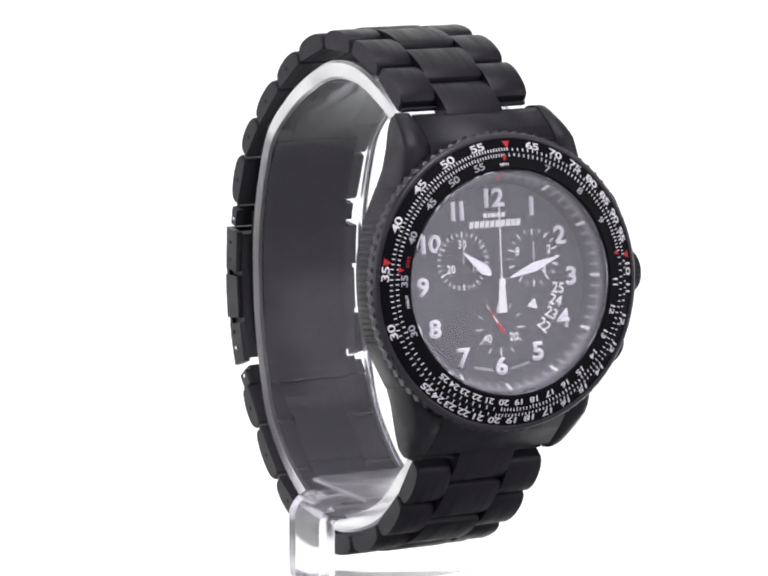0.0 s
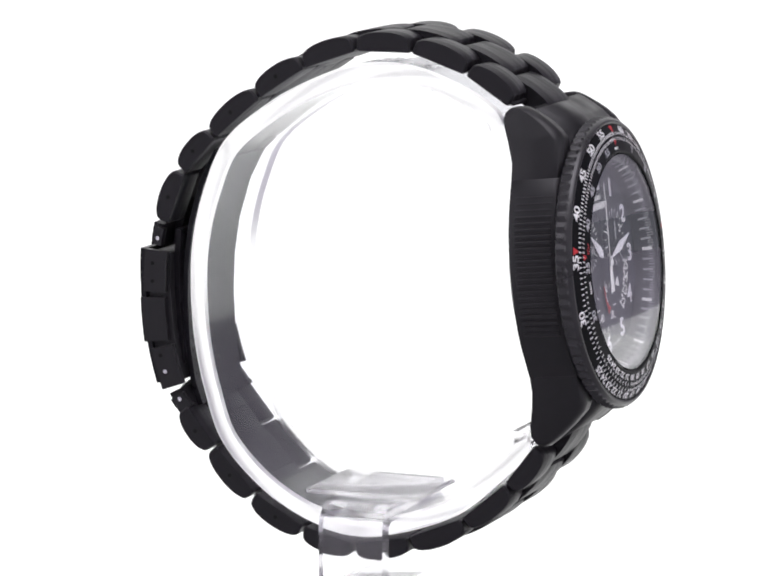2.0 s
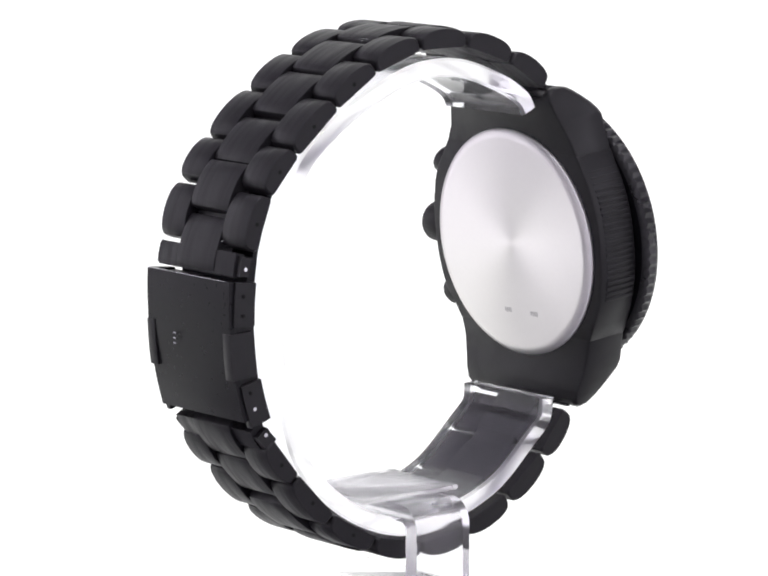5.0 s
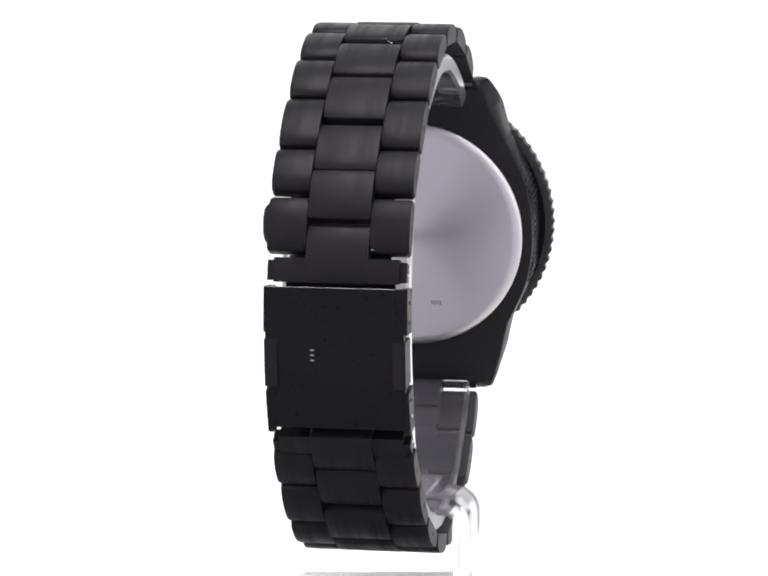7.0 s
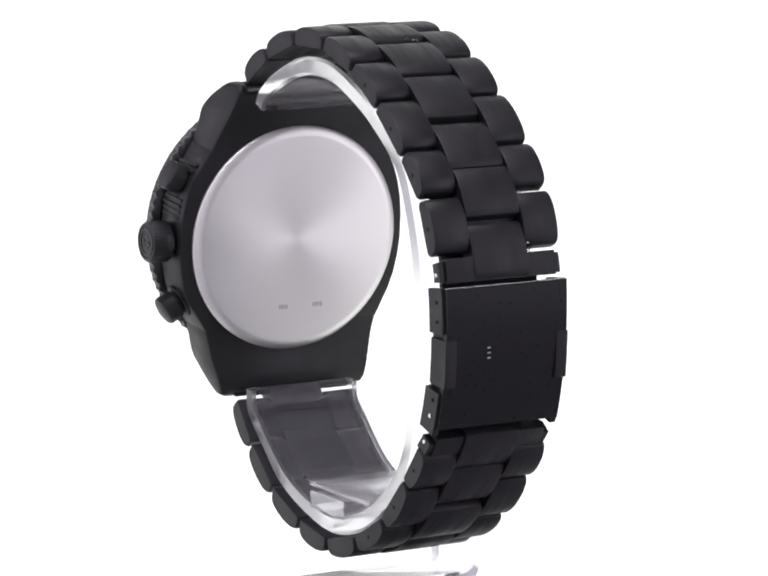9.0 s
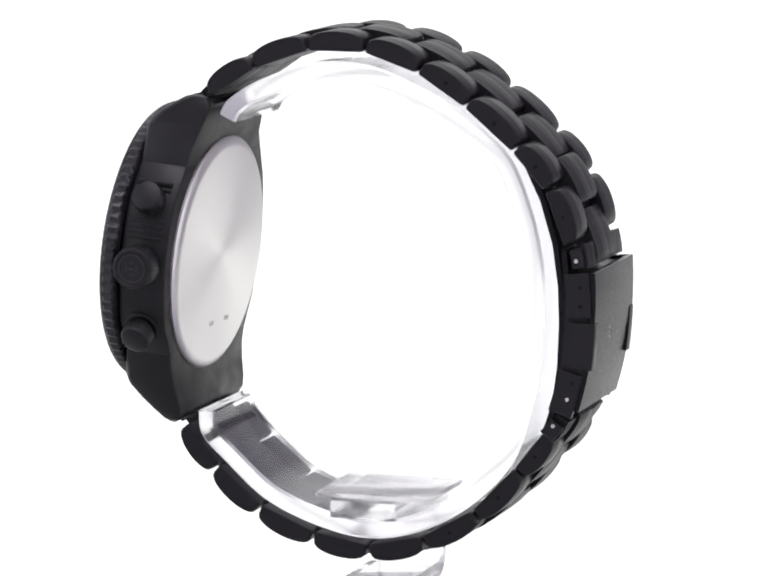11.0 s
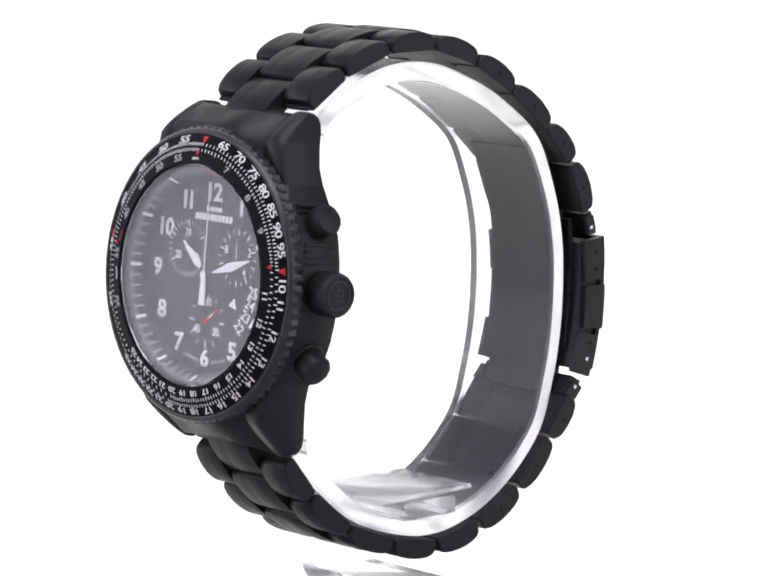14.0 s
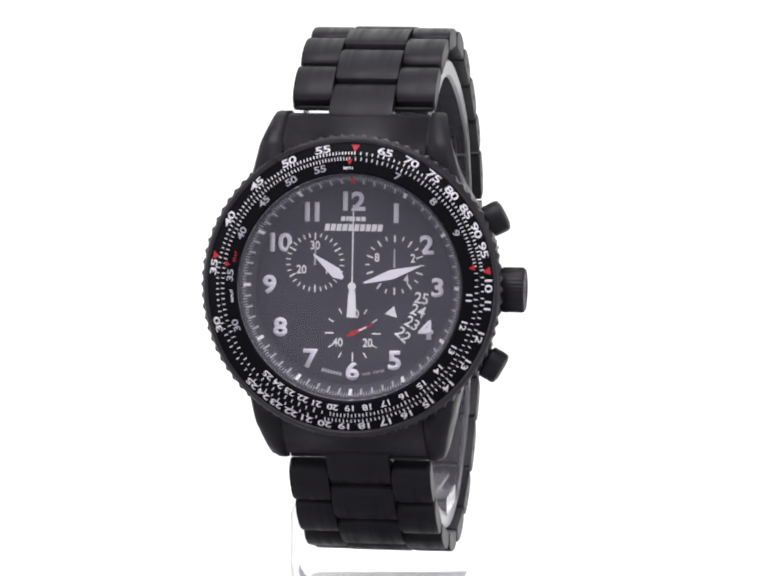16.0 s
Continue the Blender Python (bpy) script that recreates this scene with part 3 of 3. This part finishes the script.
def cuff():
    bm = bmesh.new()
    thick, half, e = 3.0, 10.0, 0.45
    line = [(-25.4, 26.9), (-24.9, 28.9), (-23.0, 31.7)] + [(y, z - 1.3) for y, z in TOP[1:5]] + [(17.3, 30.6)] + [(24.8, 24.3), (28.6, 16.0), (30.6, 8.0), (31.1, 0.0), (30.5, -9.0), (28.7, -17.5)] + LOW[1:8] + [(-28.6, -24.2), (-29.2, -19.4), (-29.3, -15.5)]
    path = smooth_path(line)
    rings = []
    for k, p in enumerate(path):
        d = (path[min(k + 1, len(path) - 1)] - path[max(k - 1, 0)]).normalized()
        inw = Vector((d.y, -d.x))
        o, i = p + inw * 0.7, p + inw * (0.7 + thick)
        rings.append([bm.verts.new((x, *o.lerp(i, q))) for x, q in ((-half, 0.14), (-half + e, 0), (half - e, 0), (half, 0.14),
                                                                   (half, 0.86), (half - e, 1), (-half + e, 1), (-half, 0.86))])
    for a, b in zip(rings, rings[1:]):
        for k in range(8):
            bm.faces.new((a[k], a[(k + 1) % 8], b[(k + 1) % 8], b[k]))
    bm.faces.new(rings[0])
    bm.faces.new(rings[-1][::-1])
    return bm


clear = [part("cuff", cuff(), HAZY, stand, "bent clear acrylic cuff with frosted sawn edges", mm(MID, 0, 0))]
clear[0].data.materials.append(EDGE)
for f in clear[0].data.polygons:
    if abs(f.normal.x) > 0.6:
        f.material_index = 1


def bend(cs, cz, r, a0, a1, n=8):
    return [(cs + r * math.cos(radians(a)), cz + r * math.sin(radians(a))) for a in np.linspace(a0, a1, n)]


# one acrylic strip bent twice: the arm inside the cuff, the post beside it, the foot on the table
line = [(-10.2, -36.0), (0.0, -36.0)] + bend(11.4, -37.2, 1.2, 90, 0) + bend(11.2, -45.8, 1.4, 0, -90) + [(0.0, -47.2), (-12.5, -47.2)]
clear.append(part("plate", block(-8.6, 8.6, -9.0, 10.8, -33.15, -32.3, 0.35), FROST, stand, "flat frosted acrylic plate in the cuff", mm(MID, 0, 0)))
clear.append(strip("support", line, 2.8, 5.5, ACRYLIC, stand, "bent clear acrylic arm, post and foot", 0.9, mm(MID, 0, 0, 0, 0, 90)))
for ob in clear:
    ob.visible_shadow = False


def motions():
    turn = [(0.5 * k, pose(0, 0, TABLE, 0, 0, a)) for k, a in enumerate(TURN)]
    walk(watch, turn)
    walk(stand, turn)
    rows = []
    for k in range(17):                                # one six-degree step a second
        a = -31 + 6 * k
        if k:
            rows.append((k - 0.47, SMALL_AT @ pose(0, 0, 0, 0, 0, -a)))
        else:
            rows.append((0.0, SMALL_AT @ pose(0, 0, 0, 0, 0, -a)))
        rows.append((min(k + 0.43, 16.0), SMALL_AT @ pose(0, 0, 0, 0, 0, -a)))
    walk(small_hand, rows)


motions()
